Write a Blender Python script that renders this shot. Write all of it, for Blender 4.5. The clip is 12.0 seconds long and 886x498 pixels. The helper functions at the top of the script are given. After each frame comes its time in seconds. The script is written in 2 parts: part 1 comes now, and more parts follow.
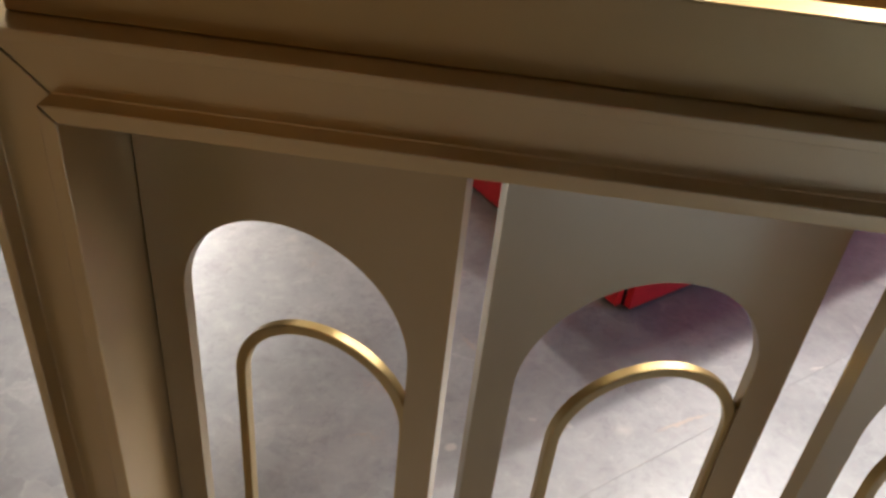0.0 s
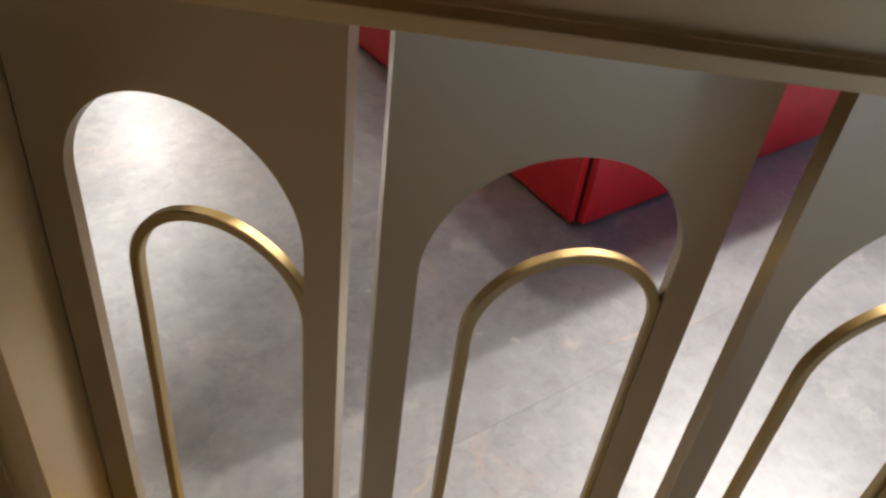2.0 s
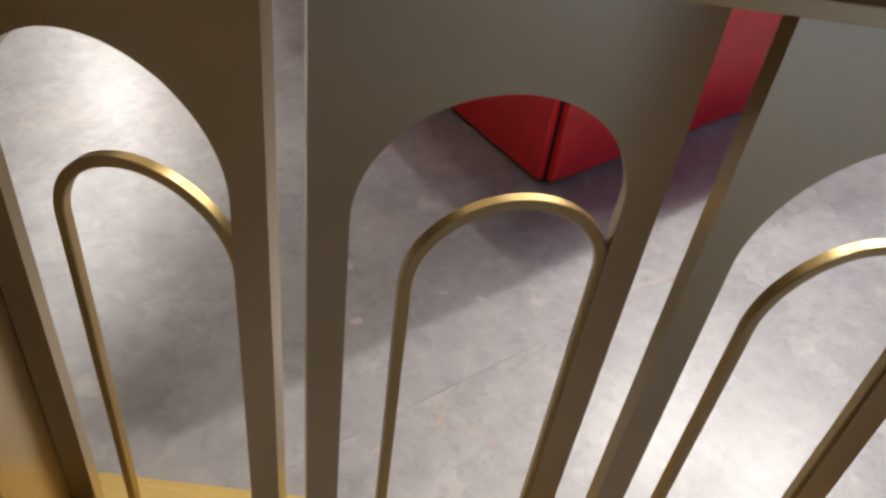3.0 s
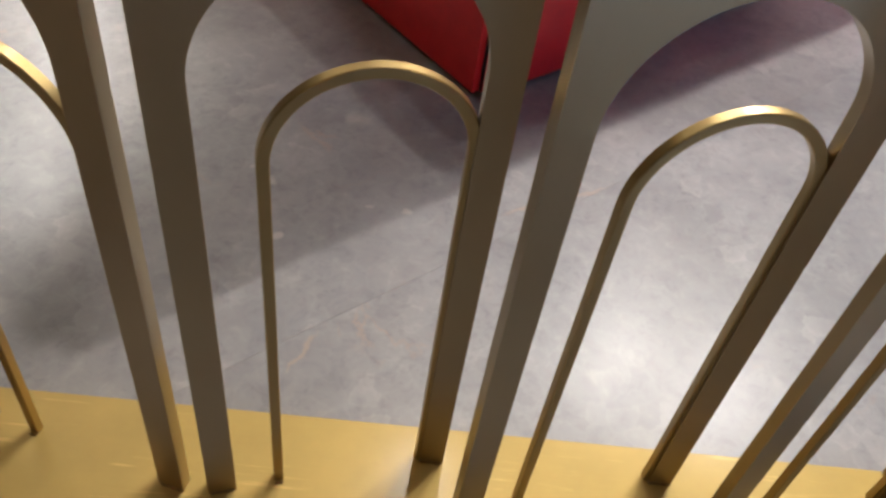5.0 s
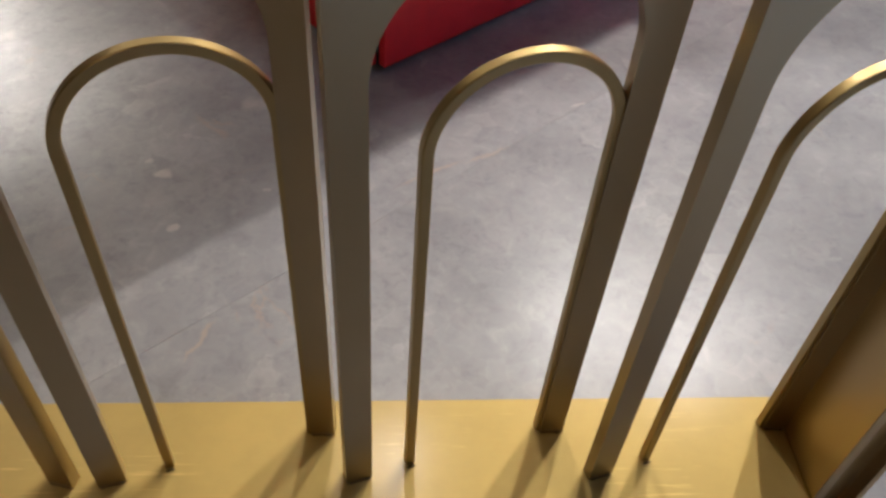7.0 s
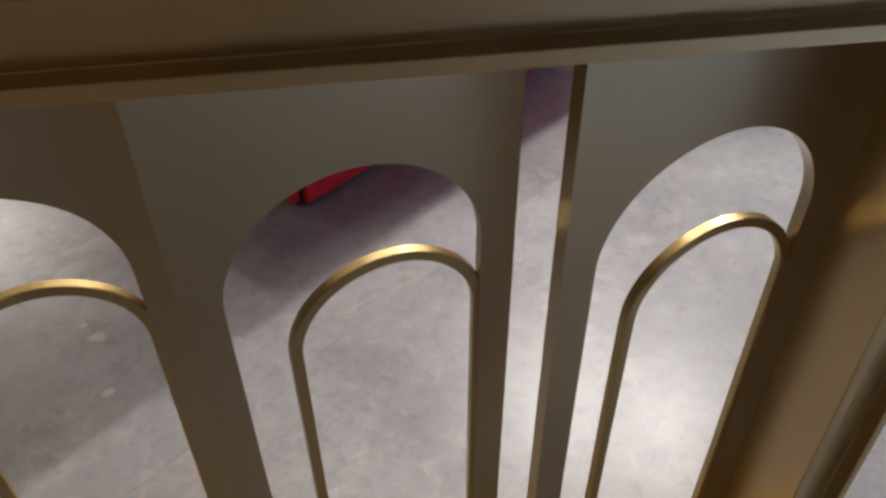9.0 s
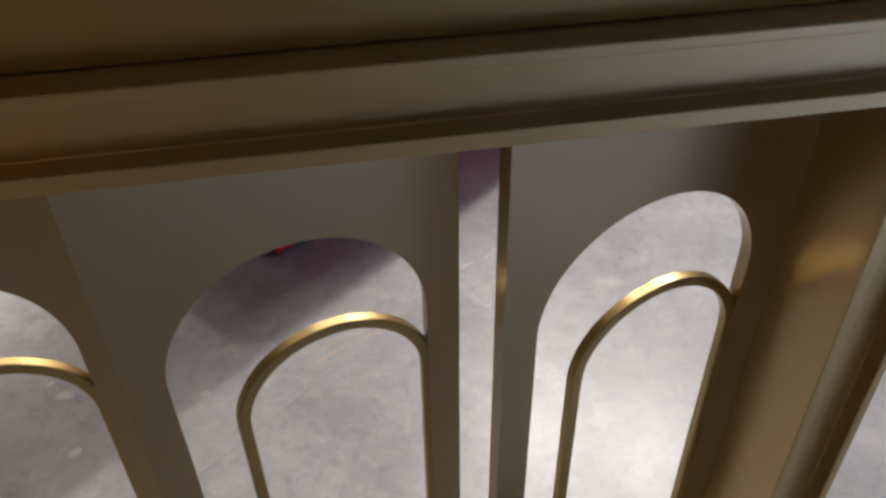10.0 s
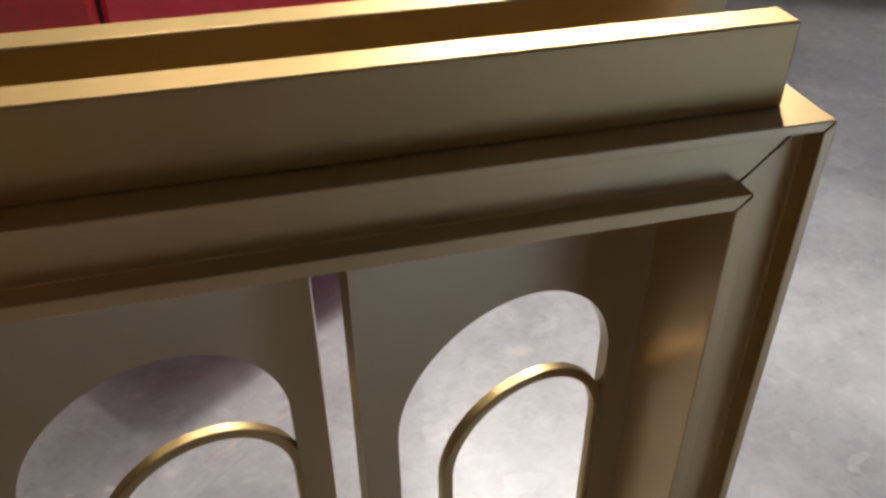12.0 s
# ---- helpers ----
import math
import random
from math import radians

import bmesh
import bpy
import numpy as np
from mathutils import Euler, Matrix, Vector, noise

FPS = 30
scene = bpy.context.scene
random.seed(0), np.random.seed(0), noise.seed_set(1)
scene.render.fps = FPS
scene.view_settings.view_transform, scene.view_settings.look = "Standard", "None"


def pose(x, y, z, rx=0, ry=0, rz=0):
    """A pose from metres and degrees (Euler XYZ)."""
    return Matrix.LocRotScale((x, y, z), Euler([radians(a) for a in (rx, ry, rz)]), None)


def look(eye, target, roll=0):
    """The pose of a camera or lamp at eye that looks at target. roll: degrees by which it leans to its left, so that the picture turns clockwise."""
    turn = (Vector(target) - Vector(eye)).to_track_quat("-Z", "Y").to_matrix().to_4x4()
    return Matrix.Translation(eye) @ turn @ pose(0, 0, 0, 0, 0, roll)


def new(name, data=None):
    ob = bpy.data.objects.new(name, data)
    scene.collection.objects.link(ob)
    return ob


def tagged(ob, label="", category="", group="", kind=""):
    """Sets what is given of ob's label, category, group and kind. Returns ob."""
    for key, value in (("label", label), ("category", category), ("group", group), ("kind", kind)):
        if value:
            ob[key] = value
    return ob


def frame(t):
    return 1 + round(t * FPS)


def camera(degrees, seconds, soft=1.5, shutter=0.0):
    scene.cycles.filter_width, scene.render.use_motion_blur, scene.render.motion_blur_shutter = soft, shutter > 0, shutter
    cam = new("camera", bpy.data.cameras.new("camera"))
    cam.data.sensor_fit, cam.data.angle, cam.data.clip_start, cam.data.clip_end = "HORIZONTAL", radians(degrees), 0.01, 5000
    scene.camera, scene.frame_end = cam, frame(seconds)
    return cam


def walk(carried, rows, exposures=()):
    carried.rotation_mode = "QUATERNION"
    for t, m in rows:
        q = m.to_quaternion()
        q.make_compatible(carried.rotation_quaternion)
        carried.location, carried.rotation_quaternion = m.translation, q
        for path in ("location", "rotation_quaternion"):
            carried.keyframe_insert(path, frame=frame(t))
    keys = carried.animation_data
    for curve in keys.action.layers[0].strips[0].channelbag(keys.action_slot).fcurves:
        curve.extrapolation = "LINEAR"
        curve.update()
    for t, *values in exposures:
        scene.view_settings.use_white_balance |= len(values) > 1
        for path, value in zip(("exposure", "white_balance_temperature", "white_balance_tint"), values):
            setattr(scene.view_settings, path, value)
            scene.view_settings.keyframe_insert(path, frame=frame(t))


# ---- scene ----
# ---------------------------------------------------------------- camera
cam = camera(56.11, 12.0, soft=2.9)
PATH = [
    (0.0, look((0.2879, -0.4755, 1.1403), (0.2528, 0.3406, 0.5635), 6.359)),
    (0.5, look((0.3018, -0.4740, 1.1257), (0.2727, 0.3322, 0.5347), 6.765)),
    (1.0, look((0.3167, -0.4701, 1.1115), (0.2980, 0.3263, 0.5070), 7.021)),
    (1.5, look((0.3312, -0.4602, 1.0940), (0.3215, 0.3259, 0.4761), 7.479)),
    (2.0, look((0.3541, -0.4534, 1.0770), (0.3555, 0.3195, 0.4425), 7.738)),
    (2.5, look((0.3747, -0.4491, 1.0643), (0.3860, 0.3111, 0.4148), 7.966)),
    (3.0, look((0.3966, -0.4406, 1.0507), (0.4195, 0.3084, 0.3885), 8.379)),
    (3.2, look((0.4053, -0.4374, 1.0452), (0.4279, 0.3126, 0.3841), 8.675)),
    (4.8, look((0.4846, -0.4417, 1.0036), (0.5324, 0.2671, 0.2998), 9.146)),
    (5.0, look((0.4977, -0.4433, 0.9984), (0.5528, 0.2592, 0.2888), 9.326)),
    (5.5, look((0.5263, -0.4437, 0.9858), (0.5922, 0.2438, 0.2625), 9.105)),
    (6.0, look((0.5521, -0.4490, 0.9769), (0.6214, 0.2299, 0.2459), 8.115)),
    (6.5, look((0.5887, -0.4577, 0.9817), (0.6634, 0.2211, 0.2512), 6.703)),
    (6.7, look((0.6103, -0.4606, 0.9902), (0.6854, 0.2200, 0.2614), 5.980)),
    (8.3, look((0.7193, -0.4427, 1.0697), (0.8046, 0.2798, 0.3836), 0.466)),
    (8.5, look((0.7240, -0.4438, 1.0847), (0.8166, 0.2877, 0.4092), 0.418)),
    (9.0, look((0.7404, -0.4365, 1.1139), (0.8424, 0.3068, 0.4528), -0.471)),
    (9.5, look((0.7611, -0.4273, 1.1282), (0.8722, 0.3277, 0.4819), -0.955)),
    (10.0, look((0.7801, -0.4297, 1.1423), (0.9009, 0.3359, 0.5104), -1.104)),
    (10.5, look((0.7974, -0.4324, 1.1519), (0.9385, 0.3402, 0.5329), -0.978)),
    (11.0, look((0.8150, -0.4347, 1.1637), (0.9756, 0.3457, 0.5593), -0.755)),
    (11.5, look((0.8363, -0.4350, 1.1785), (1.0144, 0.3502, 0.5855), -0.611)),
    (12.0, look((0.8566, -0.4319, 1.1880), (1.0506, 0.3577, 0.6057), -0.603)),
]
EXPOSURES = [(0.0, 0.40), (2.0, 0.23), (5.0, -0.08), (8.5, -0.25), (10.0, -0.10), (12.0, 0.02)]
walk(cam, PATH, EXPOSURES)

# ---------------------------------------------------------------- plan (metres; floor at 0, front of the railing at y = 0)
ZB, ZT, ZO = 0.0635, 0.863, 0.927        # inner bottom, inner top, outer top of the frame
W, RAIL, DEPTH = 1.178, 0.0640, 0.1530  # clear width, face width of a frame member, depth
BAND_TOP = 0.9895
TH = 0.016                              # thickness of an arch plate
CEIL = 3.1
CORNER = Vector((0.632, 0.988, 0.0))    # corner of the red cabinet on the floor
TURN = radians(39.2)                    # tiles and cabinet stand at this angle to the railing
ALONG = Vector((math.cos(TURN), math.sin(TURN), 0))
ACROSS = Vector((-math.sin(TURN), math.cos(TURN), 0))


# ---------------------------------------------------------------- helpers
def part(name, bm, material, parent=None, label=""):
    me = bpy.data.meshes.new(name)
    bm.normal_update()
    bm.to_mesh(me)
    bm.free()
    me.materials.append(material)
    ob = new(name, me)
    if parent is not None:
        ob.parent = parent
    if label:
        ob["label"] = label
    return ob


def smooth_by_angle(ob, degrees=35):
    me = ob.data
    for p in me.polygons:
        p.use_smooth = True
    me.set_sharp_from_angle(angle=radians(degrees))
    return ob


def flat_faces(ob):
    """Keep the large faces of a bevelled part plane: the bevels alone carry the rounding."""
    mod = ob.modifiers.new("weighted_normal", "WEIGHTED_NORMAL")
    mod.keep_sharp = True
    mod.weight = 100
    return ob


def bevelled(bm, width, segments=2):
    bmesh.ops.remove_doubles(bm, verts=bm.verts, dist=1e-6)
    bm.normal_update()
    edges = [e for e in bm.edges if len(e.link_faces) == 2 and e.calc_face_angle(0) > 0.6]
    bmesh.ops.bevel(bm, geom=edges, offset=width, segments=segments, affect="EDGES", profile=0.5, clamp_overlap=True)
    return bm


def box_bm(x0, x1, y0, y1, z0, z1, width=0.0, m=None):
    bm = bmesh.new()
    v = [bm.verts.new((x, y, z)) for x in (x0, x1) for y in (y0, y1) for z in (z0, z1)]
    for q in ((0, 1, 3, 2), (4, 6, 7, 5), (0, 4, 5, 1), (2, 3, 7, 6), (0, 2, 6, 4), (1, 5, 7, 3)):
        bm.faces.new([v[i] for i in q])
    bmesh.ops.recalc_face_normals(bm, faces=bm.faces)
    if width:
        bevelled(bm, width)
    if m is not None:
        bm.transform(m)
    return bm


def join_bm(*bms):
    me = bpy.data.meshes.new("joined")
    out = bmesh.new()
    for b in bms:
        b.to_mesh(me)
        out.from_mesh(me)
        b.free()
    bpy.data.meshes.remove(me)
    return out


def empty(name, place=(0, 0, 0)):
    ob = new(name)
    ob.location = place
    ob.empty_display_size = 0.05
    return ob


# ---------------------------------------------------------------- world and lamps
world = bpy.data.worlds.new("world")
scene.world = world
world.use_nodes = True
world.node_tree.nodes["Background"].inputs[0].default_value = (0.5, 0.5, 0.55, 1)
world.node_tree.nodes["Background"].inputs[1].default_value = 0.05

SPOTS = [  # x, y, z, watts, radius, colour, aimed at, beam
    (1.70, 2.30, 2.50, 165.0, 0.022, (1.0, 0.94, 0.885), (0.65, 0.6, 0.0), 76),
    (2.25, 2.05, 2.50, 165.0, 0.022, (1.0, 0.94, 0.90), (1.36, -0.42, 0.0), 49),
    (0.715, 1.45, 2.50, 42.0, 0.022, (1.0, 0.93, 0.86), (0.60, 0.55, 0.0), 100),
    (0.675, 1.27, 2.50, 16.0, 0.022, (1.0, 0.92, 0.86), (0.60, 0.55, 0.0), 100),
    # added fill for the floor right of the railing, no known source
    (3.30, 0.60, 2.50, 135.0, 0.03, (1.0, 0.97, 0.94), (2.75, 1.20, 0.0), 54),
    (-1.50, 2.90, 2.25, 80.0, 0.03, (1.0, 0.95, 0.90), (-0.80, 1.00, 0.0), 27),
    (-1.72, 4.12, 2.25, 65.0, 0.03, (1.0, 0.95, 0.90), (-0.58, 1.85, 0.0), 25),
    (-1.93, 4.59, 2.25, 65.0, 0.03, (1.0, 0.95, 0.90), (-0.58, 1.85, 0.0), 23),
]
WARM = (1.0, 0.80, 0.36)
PANELS = [  # x, y, radiance, length, width, turn, colour, spread in degrees
    (0.55, 2.60, 2.0, 0.6, 0.6, 40, (1.0, 0.84, 0.55), 180),
    (-2.10, 5.10, 4.4, 2.0, 1.5, -25, (1.0, 0.88, 0.70), 180),
    # added to lift the gold of the base's left end
    (-1.10, 2.10, 2.2, 0.9, 0.9, 0, (1.0, 0.85, 0.58), 180),
    (2.45, 5.10, 1.5, 3.0, 1.6, 35, WARM, 180),
    # added blue fill for the shaded floor and the red front
    (3.90, 0.10, 1.5, 1.6, 2.0, 0, (0.34, 0.52, 1.0), 180),
    # added cool and warm pair: tints the floor that the metal fronts reflect
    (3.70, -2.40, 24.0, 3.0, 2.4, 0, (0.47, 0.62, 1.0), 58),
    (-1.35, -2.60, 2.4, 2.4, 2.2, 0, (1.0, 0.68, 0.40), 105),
]


# ---------------------------------------------------------------- materials
def material(name):
    m = bpy.data.materials.new(name)
    m.use_nodes = True
    t = m.node_tree
    return m, t.nodes, t.links, t.nodes["Principled BSDF"]


def add(nodes, kind, **values):
    n = nodes.new(kind)
    for k, v in values.items():
        n.inputs[k.replace("_", " ")].default_value = v
    return n


def ramp(nodes, links, source, stops):
    r = nodes.new("ShaderNodeValToRGB")
    e = r.color_ramp.elements
    for i, (at, c) in enumerate(stops):
        el = e[i] if i < 2 else e.new(at)
        el.position, el.color = at, (*c, 1) if len(c) == 3 else c
    links.new(source, r.inputs[0])
    return r


def brushed_metal(name, colour, rough, stretch=(60, 60, 2), lacquer=0.55, smudge=0.95):
    """Brushed brass-coloured steel: fine brushing lines and faint handling marks."""
    m, n, l, b = material(name)
    tc = n.new("ShaderNodeTexCoord")
    mp = n.new("ShaderNodeMapping")
    mp.inputs["Scale"].default_value = stretch
    l.new(tc.outputs["Object"], mp.inputs[0])
    brush = add(n, "ShaderNodeTexNoise", Scale=9.0, Detail=4.0, Roughness=0.6)
    l.new(mp.outputs[0], brush.inputs["Vector"])
    marks = add(n, "ShaderNodeTexNoise", Scale=7.0, Detail=5.0, Roughness=0.6)
    l.new(tc.outputs["Object"], marks.inputs["Vector"])
    dark = tuple(c * smudge for c in colour)
    col = ramp(n, l, marks.outputs[0], [(0.35, dark), (0.65, colour)])
    if smudge < 0.9:      # wiped and scratched surface: fine slanting streaks in patches
        slant = n.new("ShaderNodeMapping")
        slant.inputs["Rotation"].default_value = (0, 0, radians(40))
        slant.inputs["Scale"].default_value = (9, 190, 20)
        l.new(tc.outputs["Object"], slant.inputs[0])
        streak = add(n, "ShaderNodeTexNoise", Scale=1.0, Detail=3.0, Roughness=0.6)
        l.new(slant.outputs[0], streak.inputs["Vector"])
        patch = add(n, "ShaderNodeTexNoise", Scale=9.0, Detail=3.0)
        l.new(tc.outputs["Object"], patch.inputs["Vector"])
        lines = ramp(n, l, streak.outputs[0], [(0.58, (0, 0, 0)), (0.68, (1, 1, 1))])
        where = ramp(n, l, patch.outputs[0], [(0.52, (0, 0, 0)), (0.62, (0.55, 0.55, 0.55))])
        both = n.new("ShaderNodeMath")
        both.operation = "MULTIPLY"
        l.new(lines.outputs[0], both.inputs[0])
        l.new(where.outputs[0], both.inputs[1])
        worn = n.new("ShaderNodeMix")
        worn.data_type = "RGBA"
        l.new(both.outputs[0], worn.inputs[0])
        l.new(col.outputs[0], worn.inputs[6])
        worn.inputs[7].default_value = (*[min(1, c * 1.35 + 0.05) for c in colour], 1)
        l.new(worn.outputs[2], b.inputs["Base Color"])
    else:
        l.new(col.outputs[0], b.inputs["Base Color"])
    b.inputs["Metallic"].default_value = 1.0
    mix = n.new("ShaderNodeMix")
    mix.inputs[0].default_value = 0.5
    l.new(brush.outputs[0], mix.inputs[2])
    l.new(marks.outputs[0], mix.inputs[3])
    rg = n.new("ShaderNodeMapRange")
    rg.inputs["To Min"].default_value, rg.inputs["To Max"].default_value = rough - 0.02, rough + 0.02
    rg.inputs["From Min"].default_value, rg.inputs["From Max"].default_value = 0.3, 0.7
    l.new(mix.outputs[0], rg.inputs[0])
    l.new(rg.outputs[0], b.inputs["Roughness"])
    bump = n.new("ShaderNodeBump")
    bump.inputs["Strength"].default_value, bump.inputs["Distance"].default_value = 0.025, 0.0003
    l.new(brush.outputs[0], bump.inputs["Height"])
    l.new(bump.outputs[0], b.inputs["Normal"])
    b.inputs["Coat Weight"].default_value = lacquer       # clear lacquer over the metal
    b.inputs["Coat Roughness"].default_value = 0.20
    return m


CREAM, RUST = (0.60, 0.57, 0.52), (0.52, 0.40, 0.30)
MARKS = [  # x, y, turn, half length, half width, colour, strength
    (0.258, 0.668, -20, 0.022, 0.014, CREAM, 0.75),
    (0.226, 0.706, 30, 0.012, 0.008, CREAM, 0.6),
    (0.296, 0.534, 10, 0.011, 0.009, CREAM, 0.85),
    (0.443, 0.631, 0, 0.008, 0.006, CREAM, 0.6),
    (0.508, 0.626, 35, 0.014, 0.008, CREAM, 0.6),
    (0.375, 0.300, 67, 0.050, 0.0045, RUST, 0.55),
    (0.735, 0.680, 32, 0.075, 0.005, RUST, 0.6),
    (0.840, 0.733, 28, 0.060, 0.006, RUST, 0.45),
    (1.040, 0.893, 28, 0.022, 0.005, CREAM, 0.6),
]


def marble(name):
    """Grey polished marble: clouds, pale flecks, a few rust-coloured veins."""
    m, n, l, b = material(name)
    tc = n.new("ShaderNodeTexCoord")
    info = n.new("ShaderNodeObjectInfo")
    shift = n.new("ShaderNodeVectorMath")
    shift.operation = "MULTIPLY_ADD"
    shift.inputs[1].default_value = (9, 7, 5)
    l.new(info.outputs["Random"], shift.inputs[0])
    l.new(tc.outputs["Object"], shift.inputs[2])
    at = shift.outputs[0]
    warp = add(n, "ShaderNodeTexNoise", Scale=9.0, Detail=4.0, Roughness=0.6)
    l.new(at, warp.inputs["Vector"])
    bent = n.new("ShaderNodeVectorMath")
    bent.operation = "MULTIPLY_ADD"
    bent.inputs[1].default_value = (0.10, 0.10, 0.0)
    l.new(warp.outputs["Color"], bent.inputs[0])
    l.new(at, bent.inputs[2])
    clouds = add(n, "ShaderNodeTexNoise", Scale=3.6, Detail=5.0, Roughness=0.55, Distortion=0.2)
    fleck = add(n, "ShaderNodeTexNoise", Scale=26.0, Detail=6.0, Roughness=0.62, Distortion=0.6)
    where = add(n, "ShaderNodeTexNoise", Scale=5.5, Detail=3.0, Roughness=0.5)
    vein = add(n, "ShaderNodeTexNoise", Scale=1.7, Detail=7.0, Roughness=0.6, Distortion=1.6)
    patch = add(n, "ShaderNodeTexNoise", Scale=3.1, Detail=2.0)
    for t in (clouds, fleck, where, vein, patch):
        l.new(at, t.inputs["Vector"])
    # broken pieces healed by paler seams
    seam = add(n, "ShaderNodeTexVoronoi", Scale=24.0)
    seam.feature = "DISTANCE_TO_EDGE"
    l.new(bent.outputs[0], seam.inputs["Vector"])
    chip = add(n, "ShaderNodeTexVoronoi", Scale=24.0)
    l.new(bent.outputs[0], chip.inputs["Vector"])
    tone = n.new("ShaderNodeSeparateColor")
    l.new(chip.outputs["Color"], tone.inputs[0])

    def times(a, c, factor=None, mode="MULTIPLY"):
        x = n.new("ShaderNodeMix")
        x.data_type, x.blend_type = "RGBA", mode
        x.inputs[0].default_value = 1.0
        if factor is not None:
            l.new(factor, x.inputs[0])
        l.new(a, x.inputs[6])
        if isinstance(c, tuple):
            x.inputs[7].default_value = c
        else:
            l.new(c, x.inputs[7])
        return x.outputs[2]

    base = ramp(n, l, clouds.outputs[0], [(0.30, (0.262, 0.262, 0.268)), (0.50, (0.335, 0.335, 0.339)), (0.70, (0.405, 0.405, 0.406))])
    fl = ramp(n, l, fleck.outputs[0], [(0.30, (0.84, 0.84, 0.85)), (0.43, (0.96, 0.96, 0.965)), (0.58, (1.02, 1.02, 1.015)), (0.70, (1.15, 1.14, 1.12))])
    chips = ramp(n, l, tone.outputs[0], [(0.0, (0.88, 0.88, 0.885)), (0.35, (0.98, 0.98, 0.98)), (0.85, (1.02, 1.02, 1.02)), (1.0, (1.20, 1.18, 1.16))])
    seams = ramp(n, l, seam.outputs[0], [(0.0, (1.08, 1.075, 1.07)), (0.10, (1.0, 1.0, 1.0))])
    here = ramp(n, l, where.outputs[0], [(0.42, (0.06, 0.06, 0.06)), (0.62, (0.95, 0.95, 0.95))])
    col = times(base.outputs[0], fl.outputs[0])
    col = times(col, chips.outputs[0], here.outputs[0])
    col = times(col, seams.outputs[0], here.outputs[0])
    # small dark grains in loose clumps
    grain = add(n, "ShaderNodeTexNoise", Scale=62.0, Detail=3.0, Roughness=0.55, Distortion=0.8)
    l.new(at, grain.inputs["Vector"])
    clump = add(n, "ShaderNodeTexNoise", Scale=8.0, Detail=3.0, Roughness=0.6)
    l.new(bent.outputs[0], clump.inputs["Vector"])
    grains = ramp(n, l, grain.outputs[0], [(0.36, (0.89, 0.89, 0.89)), (0.46, (1.0, 1.0, 1.0)), (0.60, (1.0, 1.0, 1.0)), (0.70, (1.08, 1.077, 1.07))])
    clumps = ramp(n, l, clump.outputs[0], [(0.40, (0.10, 0.10, 0.10)), (0.58, (1.0, 1.0, 1.0))])
    col = times(col, grains.outputs[0], clumps.outputs[0])
    # a few cream-coloured shell pieces
    shell = add(n, "ShaderNodeTexVoronoi", Scale=7.0)
    l.new(bent.outputs[0], shell.inputs["Vector"])
    pick = n.new("ShaderNodeSeparateColor")
    l.new(shell.outputs["Color"], pick.inputs[0])
    chosen = ramp(n, l, pick.outputs[0], [(0.78, (0, 0, 0)), (0.82, (1, 1, 1))])
    body = ramp(n, l, shell.outputs["Distance"], [(0.05, (0.45, 0.45, 0.45)), (0.18, (0, 0, 0))])
    shells = times(chosen.outputs[0], body.outputs[0])
    col = times(col, (0.56, 0.53, 0.48, 1), shells, "MIX")
    line = ramp(n, l, vein.outputs[0], [(0.492, (0, 0, 0)), (0.5, (1, 1, 1)), (0.508, (0, 0, 0))])
    some = ramp(n, l, patch.outputs[0], [(0.60, (0, 0, 0)), (0.67, (0.6, 0.6, 0.6))])
    both = n.new("ShaderNodeMath")
    both.operation = "MULTIPLY"
    l.new(line.outputs[0], both.inputs[0])
    l.new(some.outputs[0], both.inputs[1])
    mx = n.new("ShaderNodeMix")
    mx.data_type = "RGBA"
    l.new(both.outputs[0], mx.inputs[0])
    l.new(col, mx.inputs[6])
    mx.inputs[7].default_value = (0.50, 0.37, 0.28, 1)
    col = mx.outputs[2]
    # single marks that one can tell apart: cream shells and two rust veins
    where_am_i = n.new("ShaderNodeNewGeometry")
    wobble = add(n, "ShaderNodeTexNoise", Scale=38.0, Detail=3.0, Roughness=0.6)
    l.new(where_am_i.outputs["Position"], wobble.inputs["Vector"])
    moved = n.new("ShaderNodeVectorMath")
    moved.operation = "MULTIPLY_ADD"
    moved.inputs[1].default_value = (0.024, 0.024, 0.0)
    l.new(wobble.outputs["Color"], moved.inputs[0])
    l.new(where_am_i.outputs["Position"], moved.inputs[2])
    for x, y, turn, half, thin, tint, strength in MARKS:
        mp = n.new("ShaderNodeMapping")
        mp.vector_type = "TEXTURE"
        mp.inputs["Location"].default_value = (x + 0.012, y + 0.012, 0)
        mp.inputs["Rotation"].default_value = (0, 0, radians(turn))
        mp.inputs["Scale"].default_value = (half, thin, 1)
        l.new(moved.outputs[0], mp.inputs[0])
        far = n.new("ShaderNodeVectorMath")
        far.operation = "LENGTH"
        l.new(mp.outputs[0], far.inputs[0])
        mask = ramp(n, l, far.outputs["Value"], [(0.55, (strength,) * 3), (1.0, (0, 0, 0))])
        col = times(col, (*tint, 1), mask.outputs[0], "MIX")
    l.new(col, b.inputs["Base Color"])
    rg = n.new("ShaderNodeMapRange")
    rg.inputs["To Min"].default_value, rg.inputs["To Max"].default_value = 0.33, 0.38
    l.new(clouds.outputs[0], rg.inputs[0])
    l.new(rg.outputs[0], b.inputs["Roughness"])
    b.inputs["Specular IOR Level"].default_value = 0.48
    b.inputs["Coat Weight"].default_value = 0.12
    b.inputs["Coat Roughness"].default_value = 0.25
    return m


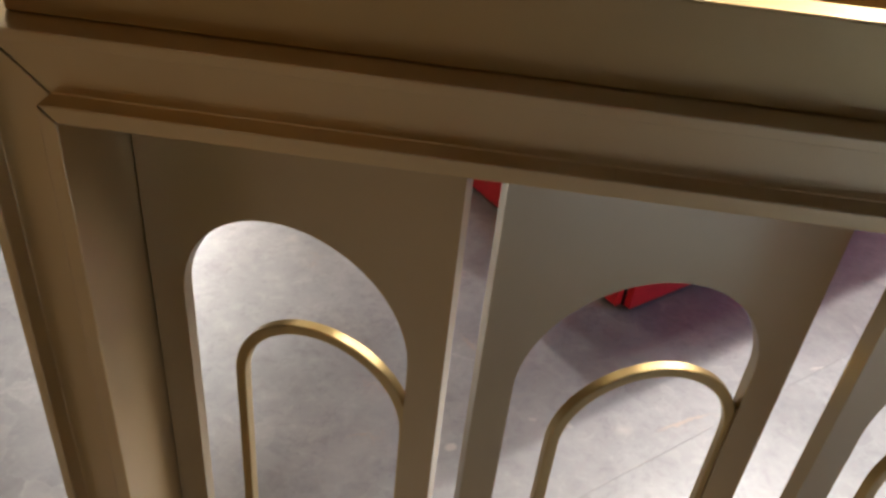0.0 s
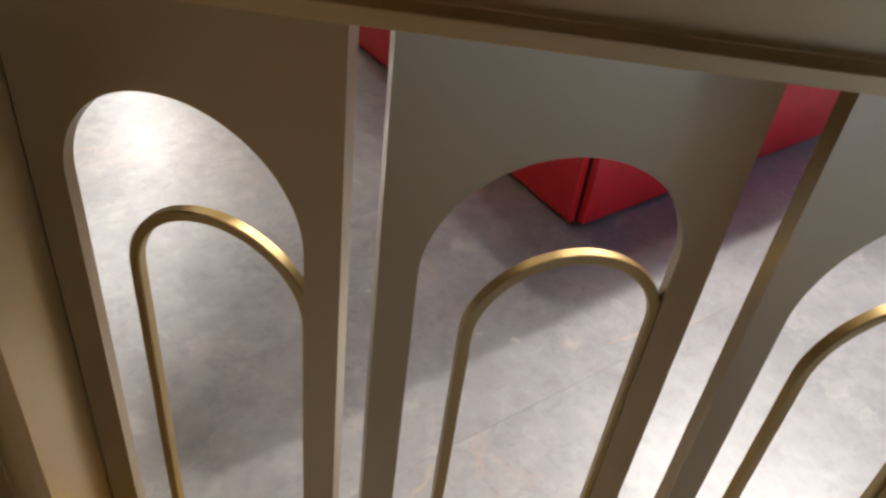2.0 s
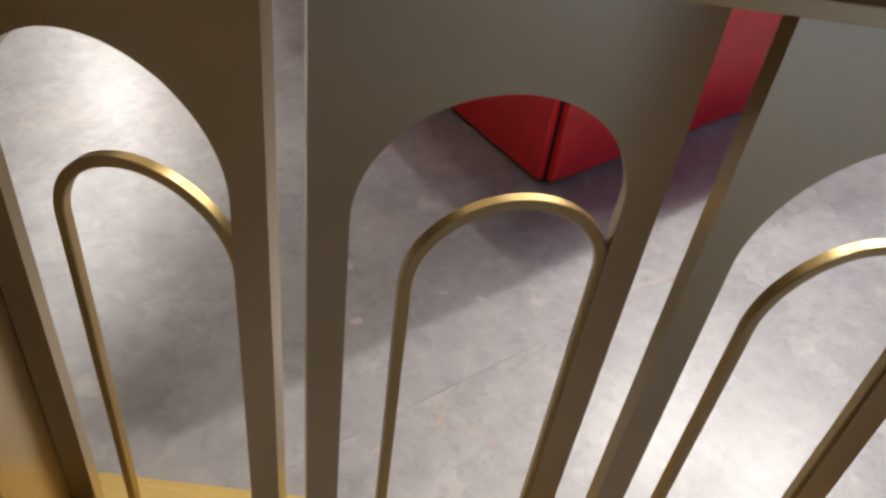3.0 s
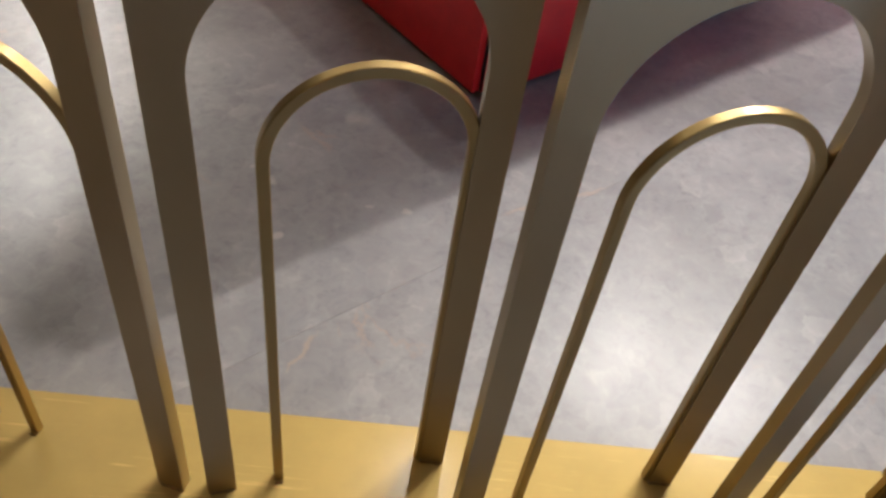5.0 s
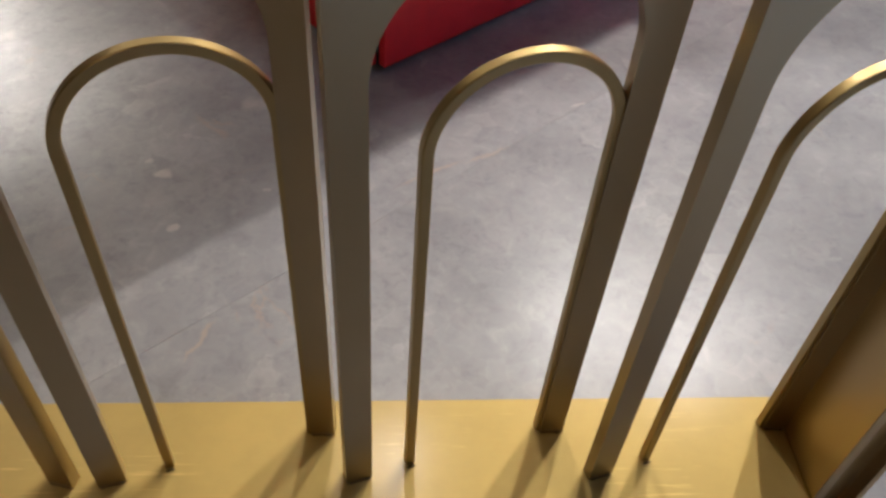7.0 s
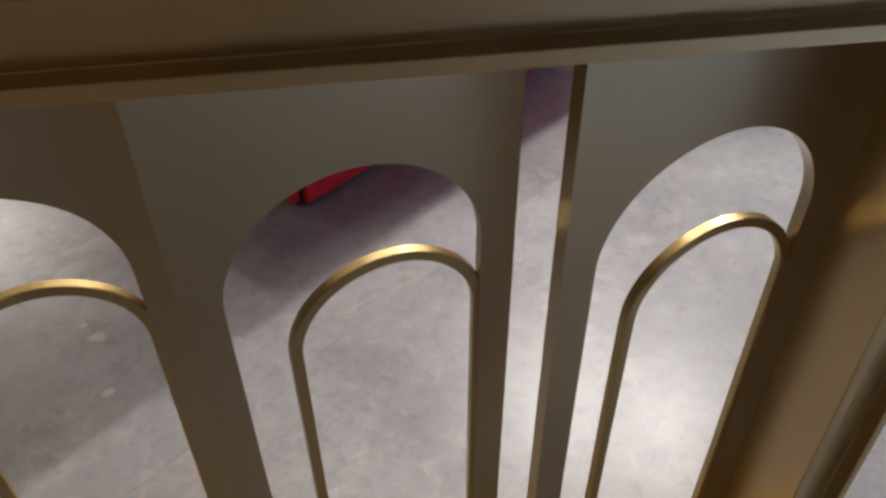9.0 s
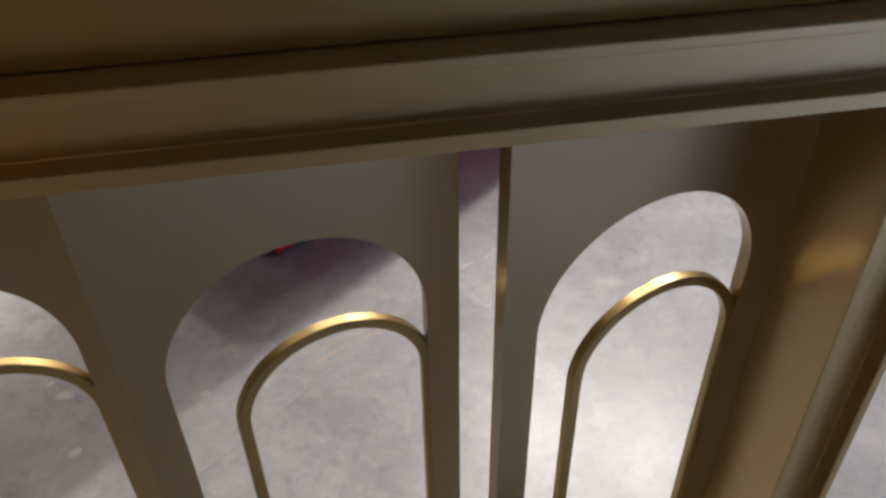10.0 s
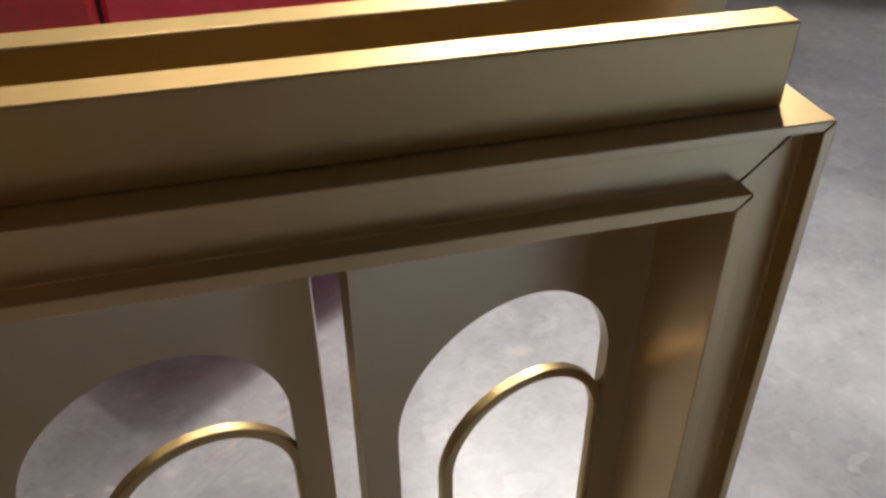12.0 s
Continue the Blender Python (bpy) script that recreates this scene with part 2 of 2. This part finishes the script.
def plain(name, colour, rough=0.5, spread=0.1, scale=6.0, bump=0.0):
    m, n, l, b = material(name)
    tc = n.new("ShaderNodeTexCoord")
    t = add(n, "ShaderNodeTexNoise", Scale=scale, Detail=6.0, Roughness=0.6)
    l.new(tc.outputs["Object"], t.inputs["Vector"])
    col = ramp(n, l, t.outputs[0], [(0.3, tuple(c * (1 - spread) for c in colour)), (0.7, tuple(min(1, c * (1 + spread)) for c in colour))])
    l.new(col.outputs[0], b.inputs["Base Color"])
    b.inputs["Roughness"].default_value = rough
    if bump:
        bp = n.new("ShaderNodeBump")
        bp.inputs["Strength"].default_value, bp.inputs["Distance"].default_value = bump, 0.001
        l.new(t.outputs[0], bp.inputs["Height"])
        l.new(bp.outputs[0], b.inputs["Normal"])
    return m


GOLD = (0.515, 0.375, 0.175)
# same brass as GOLD, brightened and yellowed for the warm light on the base
LIT_GOLD = (0.66, 0.50, 0.185)
M_FRAME = brushed_metal("frame_brass", GOLD, 0.40, (3, 60, 60))
M_STILE = brushed_metal("stile_brass", GOLD, 0.40, (60, 60, 3))
# same brass, darkened and greyed for the dim surroundings its fronts reflect
M_PLATE_SHADED = brushed_metal("plate_brass_shaded", (0.425, 0.33, 0.185), 0.40, (60, 60, 3))
# inner arch: same brass, yellowed and duller so highlights stay gold
M_THIN = brushed_metal("inner_arch_brass", (0.46, 0.34, 0.15), 0.40, (60, 60, 3), 0.2)
M_BASE_LIT = brushed_metal("base_brass_lit", LIT_GOLD, 0.70, (3, 60, 60), 0.3, 0.86)
# same brass, darkened for the dim fronts, yellowed for the warm-lit tops
M_BAR_TONED = brushed_metal("bar_brass_toned", (0.45, 0.315, 0.13), 0.42, (3, 60, 60), 0.10)
M_WELD = brushed_metal("weld_bronze", (0.30, 0.22, 0.10), 0.5, (40, 40, 40), 0.0, 0.6)
M_FLOOR = marble("grey_marble")
M_JOINT = plain("tile_joint", (0.33, 0.328, 0.325), 0.8)
M_RED = plain("red_lacquer", (0.92, 0.036, 0.046), 0.32, 0.08, 18.0, 0.05)
M_CABINET_DARK = plain("cabinet_dark", (0.02, 0.024, 0.035), 0.4)
M_WALL = plain("wall_paint", (0.24, 0.235, 0.23), 0.7, 0.04, 3.0)
M_WARM = plain("brown_wall", (0.29, 0.23, 0.17), 0.6, 0.15, 2.0)
M_COOL = plain("grey_wall", (0.27, 0.29, 0.33), 0.6, 0.05, 2.0)
M_CEIL = plain("ceiling_paint", (0.50, 0.50, 0.495), 0.8, 0.03, 3.0)
M_LAMP = plain("lamp_housing", (0.7, 0.7, 0.7), 0.4, 0.02)

# ---------------------------------------------------------------- room
# unseen walls and ceiling close the room; wall tones tint the metal's reflections
X0, X1, Y0, Y1 = -5.0, 6.0, -5.0, 6.5
tagged(part("wall_north", box_bm(X0 - 0.15, X1 + 0.15, Y1, Y1 + 0.15, 0, CEIL), M_WALL), "unseen grey wall closing the room", "wall", kind="structure")
tagged(part("wall_south", box_bm(X0 - 0.15, X1 + 0.15, Y0 - 0.15, Y0, 0, CEIL), M_WARM), "unseen brown wall, its tone added to warm the reflections", "wall", kind="structure")
tagged(part("wall_west", box_bm(X0 - 0.15, X0, Y0, Y1, 0, CEIL), M_WARM), "unseen brown wall, its tone added to warm the reflections", "wall", kind="structure")
tagged(part("wall_east", box_bm(X1, X1 + 0.15, Y0, Y1, 0, CEIL), M_COOL), "unseen cool grey wall, its tone added to cool the reflections", "wall", kind="structure")
tagged(part("ceiling", box_bm(X0 - 0.15, X1 + 0.15, Y0 - 0.15, Y1 + 0.15, CEIL, CEIL + 0.1), M_CEIL), "unseen pale ceiling closing the room", "ceiling", kind="structure")


# ---------------------------------------------------------------- railing
def frame_member(name, a, b, out, material, parent):
    """One mitred channel of the frame between the inner corners a and b; out points away from the opening."""
    profile = [(0.0, 0.0), (0.0125, 0.0), (0.0125, 0.019), (RAIL - 0.0085, 0.019), (RAIL - 0.0085, 0.0), (RAIL, 0.0), (RAIL, DEPTH), (0.0, DEPTH)]
    a, b, out = Vector(a), Vector(b), Vector(out)
    run = (b - a).normalized()
    gap = 0.0006
    bm = bmesh.new()
    rings = []
    for base, sign in ((a, -1), (b, 1)):
        rings.append([bm.verts.new(base + out * u + run * sign * (u - gap) + Vector((0, v, 0))) for u, v in profile])
    k = len(profile)
    for i in range(k):
        j = (i + 1) % k
        bm.faces.new((rings[0][i], rings[0][j], rings[1][j], rings[1][i]))
    bm.faces.new(rings[0])
    bm.faces.new(rings[1])
    bmesh.ops.recalc_face_normals(bm, faces=bm.faces)
    bevelled(bm, 0.0012, 2)
    return flat_faces(smooth_by_angle(part(name, bm, material, parent), 50))


def plate_y(u, width):
    """Plan of an arch plate: it slants back from its front edge and straightens at its rear edge."""
    s = u / width
    k = 0.80
    slant = min(s, k) * 0.290
    if s > k:
        q = (s - k) / (1 - k)
        slant += 0.290 * (1 - k) * (q - 0.75 * q * q)
    return 0.033 + slant * width


def plan_y(u, falling):
    """The plan counted from the left edge; a falling plate has its rear edge on the left."""
    return plate_y(PW - u, PW) if falling else plate_y(u, PW)


PW, LEG, REAR = 0.2765, 0.0310, 0.0295   # width of a plate, of its front leg, of its rear leg
ARCH_TOP = 0.749                 # crown of the opening
THIN_TOP, THIN_X, THIN_W = 0.649, 0.0742, 0.0105


def arch_height(u, lo, hi, top, rise):
    c, r = (lo + hi) / 2, (hi - lo) / 2
    q = max(0.0, 1 - ((u - c) / r) ** 2)
    return top - rise + rise * math.sqrt(q)


def spread(lo, hi, count):
    """Sample places, closer together towards both ends."""
    return [lo + (hi - lo) * 0.5 * (1 - math.cos(math.pi * i / count)) for i in range(count + 1)]


def plate_mesh(falling, x0, crown):
    """Outer sheet with its arched opening, as one closed skin: legs and head share their edges."""
    e = 0.0006
    top = ZT + 0.006
    lo, hi = (REAR, PW - LEG) if falling else (LEG, PW - REAR)
    rise = (hi - lo) / 2

    def place(u, z, depth):
        a, c = max(0, u - e), min(PW, u + e)
        dy = (plan_y(c, falling) - plan_y(a, falling)) / (c - a)
        n = Vector((-dy, 1, 0)).normalized() * depth
        return Vector((x0 + u + n.x, plan_y(u, falling) + n.y, z))

    bm = bmesh.new()
    us = [i * lo / 5 for i in range(5)] + spread(lo, hi, 40) + [hi + (i + 1) * (PW - hi) / 5 for i in range(5)]
    rows = []
    for u in us:
        spring = arch_height(u, lo, hi, crown, rise) if lo <= u <= hi else crown - rise
        rows.append({(z, d): bm.verts.new(place(u, zz, d * TH)) for z, zz in ((2, top), (1, spring), (0, ZB)) for d in (0, 1)})
    for i, (p, q) in enumerate(zip(rows, rows[1:])):
        mid = (us[i] + us[i + 1]) / 2
        leg = mid < lo or mid > hi
        for d in (0, 1):
            bm.faces.new((p[1, d], p[2, d], q[2, d], q[1, d]))
            if leg:
                bm.faces.new((p[0, d], p[1, d], q[1, d], q[0, d]))
        bm.faces.new((p[2, 0], p[2, 1], q[2, 1], q[2, 0]))
        if leg:
            bm.faces.new((p[0, 0], p[0, 1], q[0, 1], q[0, 0]))
        else:
            bm.faces.new((p[1, 0], p[1, 1], q[1, 1], q[1, 0]))
    for r in (rows[0], rows[-1], rows[5], rows[45]):
        bm.faces.new((r[0, 0], r[1, 0], r[1, 1], r[0, 1]))
    for r in (rows[0], rows[-1]):
        bm.faces.new((r[1, 0], r[2, 0], r[2, 1], r[1, 1]))
    loose = [v for v in bm.verts if not v.link_faces]
    bmesh.ops.delete(bm, geom=loose, context="VERTS")
    bmesh.ops.recalc_face_normals(bm, faces=bm.faces)
    return bm


def thin_arch_mesh(falling, x0):
    """The slender inner arch: a bar bent over, one leg free, the other end running into the plate's right leg."""
    r = 0.0892
    lo = THIN_X
    c = lo + r
    spring = THIN_TOP - r
    pts = [(lo, ZB, lo + THIN_W, ZB), (lo, spring, lo + THIN_W, spring)]
    for i in range(1, 37):
        a = math.pi * i / 36
        pts.append((c - r * math.cos(a), spring + r * math.sin(a), c - (r - THIN_W) * math.cos(a), spring + (r - THIN_W) * math.sin(a)))
    pts.append((c + r, ZB, c + r - THIN_W, ZB))
    e, d0, d1 = 0.0006, 0.003, TH - 0.002

    def place(u, z, depth):
        dy = (plan_y(u + e, falling) - plan_y(u - e, falling)) / (2 * e)
        n = Vector((-dy, 1, 0)).normalized() * depth
        return Vector((x0 + u + n.x, plan_y(u, falling) + n.y, z))

    bm = bmesh.new()
    rings = [[bm.verts.new(place(u, z, d)) for u, z, d in ((ou, oz, d0), (ou, oz, d1), (iu, iz, d1), (iu, iz, d0))] for ou, oz, iu, iz in pts]
    for p, q in zip(rings, rings[1:]):
        for i in range(4):
            j = (i + 1) % 4
            bm.faces.new((p[i], p[j], q[j], q[i]))
    bm.faces.new(rings[0])
    bm.faces.new(rings[-1])
    bmesh.ops.recalc_face_normals(bm, faces=bm.faces)
    return bevelled(bm, 0.001, 1)


def weld_mesh(falling, x0, u0, u1):
    """A low uneven weld bead along the foot of a leg."""
    bm = bmesh.new()
    count, around = max(4, int((u1 - u0) / 0.002)), 8
    rings = []
    for i in range(count + 1):
        u = u0 + (u1 - u0) * i / count
        r = 0.0003 if i in (0, count) else rng.uniform(0.0013, 0.0024)
        y, tall = plan_y(u, falling) - 0.0004, rng.uniform(0.5, 0.9)
        rings.append([bm.verts.new((x0 + u, y + r * math.cos(2 * math.pi * k / around), ZB + 0.0003 + r * tall * math.sin(2 * math.pi * k / around))) for k in range(around)])
    for p, q in zip(rings, rings[1:]):
        for k in range(around):
            bm.faces.new((p[k], p[(k + 1) % around], q[(k + 1) % around], q[k]))
    bm.faces.new(rings[0])
    bm.faces.new(rings[-1])
    bmesh.ops.recalc_face_normals(bm, faces=bm.faces)
    return bm


def band_mesh(x0, x1, y0, y1):
    return box_bm(x0, x1, y0, y1, ZO, BAND_TOP, 0.0022)


rng = random.Random(4)
railing = empty("railing")
frame_member("top_rail", (0, 0, ZT), (W, 0, ZT), (0, 0, 1), M_FRAME, railing)
frame_member("bottom_rail", (0, 0, ZB), (W, 0, ZB), (0, 0, -1), M_BASE_LIT, railing)
frame_member("stile", (0, 0, ZB), (0, 0, ZT), (-1, 0, 0), M_STILE, railing)
frame_member("stile", (W, 0, ZB), (W, 0, ZT), (1, 0, 0), M_STILE, railing)
flat_faces(smooth_by_angle(part("handrail_bar", band_mesh(-0.0375, W + 0.0375, 0.0275, 0.0570), M_BAR_TONED, railing), 50))
flat_faces(smooth_by_angle(part("handrail_bar", band_mesh(-0.0375, W + 0.0375, 0.1170, 0.1470), M_BAR_TONED, railing), 50))
for x, falling, crown in ((0.0010, True, ARCH_TOP + 0.004), (0.3070, False, ARCH_TOP), (0.6010, False, ARCH_TOP), (0.9015, False, ARCH_TOP + 0.004)):
    arch = smooth_by_angle(part("arch_panel", plate_mesh(falling, x, crown), M_PLATE_SHADED, railing), 30)
    smooth_by_angle(part("inner_arch", thin_arch_mesh(falling, x), M_THIN, arch), 30)
    left, right = (REAR, LEG) if falling else (LEG, REAR)
    for u0, u1 in ((0.002, left - 0.002), (THIN_X, THIN_X + THIN_W), (PW - right + 0.001, PW - 0.003)):
        smooth_by_angle(part("weld_bead", weld_mesh(falling, x, u0, u1), M_WELD, arch), 60)
tagged(railing, "brushed brass railing panel with curved arch slats in a moulded frame", "railing")


# ---------------------------------------------------------------- red cabinet
def red_cabinet():
    top = empty("cabinet", CORNER)
    turn = Matrix.Rotation(TURN, 4, "Z")
    h, wide, deep = 0.90, 1.9, 1.25
    # made-up low foot; the dark at the cabinet's bottom is shade on the floor
    part("added_foot", box_bm(0.02, wide - 0.02, 0.02, deep - 0.02, 0.0, 0.014, 0.001, turn), M_CABINET_DARK, top, "thin dark foot added under the panels")
    part("body", box_bm(0.008, wide - 0.008, 0.008, deep - 0.008, 0.012, h - 0.02, 0.0, turn), M_CABINET_DARK, top, "dark core seen in the corner joint")
    for i in range(2):
        a = 0.012 + i * (wide / 2)
        part("front_panel", box_bm(a, a + wide / 2 - 0.016, -0.01, 0.008, 0.012, h, 0.0015, turn), M_RED, top)
    part("side_panel", box_bm(-0.01, 0.008, 0.012, deep - 0.008, 0.012, h, 0.0015, turn), M_RED, top)
    part("side_panel", box_bm(wide - 0.008, wide + 0.01, 0.012, deep, 0.012, h - 0.022, 0.0015, turn), M_RED, top)
    part("back_panel", box_bm(0.0, wide, deep - 0.006, deep + 0.01, 0.012, h - 0.022, 0.0015, turn), M_RED, top)
    part("top_panel", box_bm(0.009, wide + 0.01, 0.009, deep + 0.01, h - 0.02, h - 0.002, 0.0015, turn), M_RED, top)
    return tagged(top, "red lacquered cabinet with dark corner joint on the floor", "cabinet")


red_cabinet()


# ---------------------------------------------------------------- lamps
def lathe(profile, n=28):
    bm = bmesh.new()
    rings = [[bm.verts.new((r * math.cos(2 * math.pi * i / n), r * math.sin(2 * math.pi * i / n), z)) for i in range(n)] for r, z in profile]
    for p, q in zip(rings, rings[1:]):
        for i in range(n):
            bm.faces.new((p[i], p[(i + 1) % n], q[(i + 1) % n], q[i]))
    bmesh.ops.recalc_face_normals(bm, faces=bm.faces)
    return bm


def spot_lamp(x, y, z, watts, radius, colour, target, beam):
    """An unseen spot with a made-up can and stem, turned to its target."""
    top = empty("spot_lamp", (x, y, z))
    aim = look((0, 0, 0), Vector(target) - Vector((x, y, z)))
    can = smooth_by_angle(part("can", lathe([(0.001, 0.16), (radius + 0.012, 0.16), (radius + 0.014, 0.15), (radius + 0.014, -0.012), (radius + 0.006, -0.012), (radius + 0.002, 0.0)]), M_LAMP, top))
    can.matrix_local = aim
    part("stem", lathe([(0.008, 0.1), (0.008, CEIL - z - 0.02), (0.05, CEIL - z - 0.02), (0.05, CEIL - z)]), M_LAMP, top)
    data = bpy.data.lights.new("spot", "SPOT")
    data.shadow_soft_size, data.energy, data.color, data.spot_size, data.spot_blend = radius, watts, colour, radians(beam), 0.3
    lamp = new("lamp", data)
    lamp.parent = top
    lamp.matrix_local = aim @ Matrix.Translation((0, 0, -radius - 0.016))
    return tagged(top, "unseen can spot lamp hanging from the ceiling, switched on", "spot lamp", "spot lamps")


# unseen panels; several are added only to fill or to tint reflections
def panel_lamp(x, y, radiance, length, width, turn, colour, spread_deg):
    top = empty("unseen_panel", (x, y, CEIL))
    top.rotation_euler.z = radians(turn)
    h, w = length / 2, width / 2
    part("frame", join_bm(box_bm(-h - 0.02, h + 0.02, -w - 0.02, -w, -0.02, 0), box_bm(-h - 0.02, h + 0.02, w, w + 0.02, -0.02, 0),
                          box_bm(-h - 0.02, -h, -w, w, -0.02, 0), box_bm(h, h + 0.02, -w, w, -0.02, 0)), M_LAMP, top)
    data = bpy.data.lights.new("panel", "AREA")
    data.shape, data.size, data.size_y, data.energy, data.color = "RECTANGLE", length, width, radiance * math.pi * length * width * spread_deg / 180, colour
    data.spread = radians(spread_deg)
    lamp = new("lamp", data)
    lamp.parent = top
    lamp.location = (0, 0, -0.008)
    return tagged(top, "unseen rectangular luminous panel, added for fill and reflections", "ceiling light", "ceiling panels")


for row in SPOTS:
    spot_lamp(*row)
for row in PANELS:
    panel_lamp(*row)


# ---------------------------------------------------------------- floor tiles
floor = part("floor", box_bm(X0 - 0.15, X1 + 0.15, Y0 - 0.15, Y1 + 0.15, -0.06, -0.0005), M_JOINT)
tagged(floor, "grey polished marble tile floor", "floor", kind="structure")
LONG, WIDE, GAP = 3.2, 1.6, 0.0009
TILE_AT = Vector((0.304, 0.2840, 0))     # a place on the long joint
tile_mesh = None
for i in range(-4, 5):
    for j in range(-7, 8):
        c = TILE_AT + ALONG * (i + 0.21) * LONG + ACROSS * ((j + 0.5) * WIDE)
        if not (X0 - 1.2 < c.x < X1 + 1.2 and Y0 - 1.2 < c.y < Y1 + 1.2):
            continue
        if tile_mesh is None:
            hx, hy = (LONG - GAP) / 2, (WIDE - GAP) / 2
            ob = part("tile", box_bm(-hx, hx, -hy, hy, -0.012, 0.0, 0.0003), M_FLOOR, floor)
            tile_mesh = ob.data
        else:
            ob = new("tile", tile_mesh)
            ob.parent = floor
        ob.matrix_local = Matrix.Translation(c) @ Matrix.Rotation(TURN, 4, "Z")
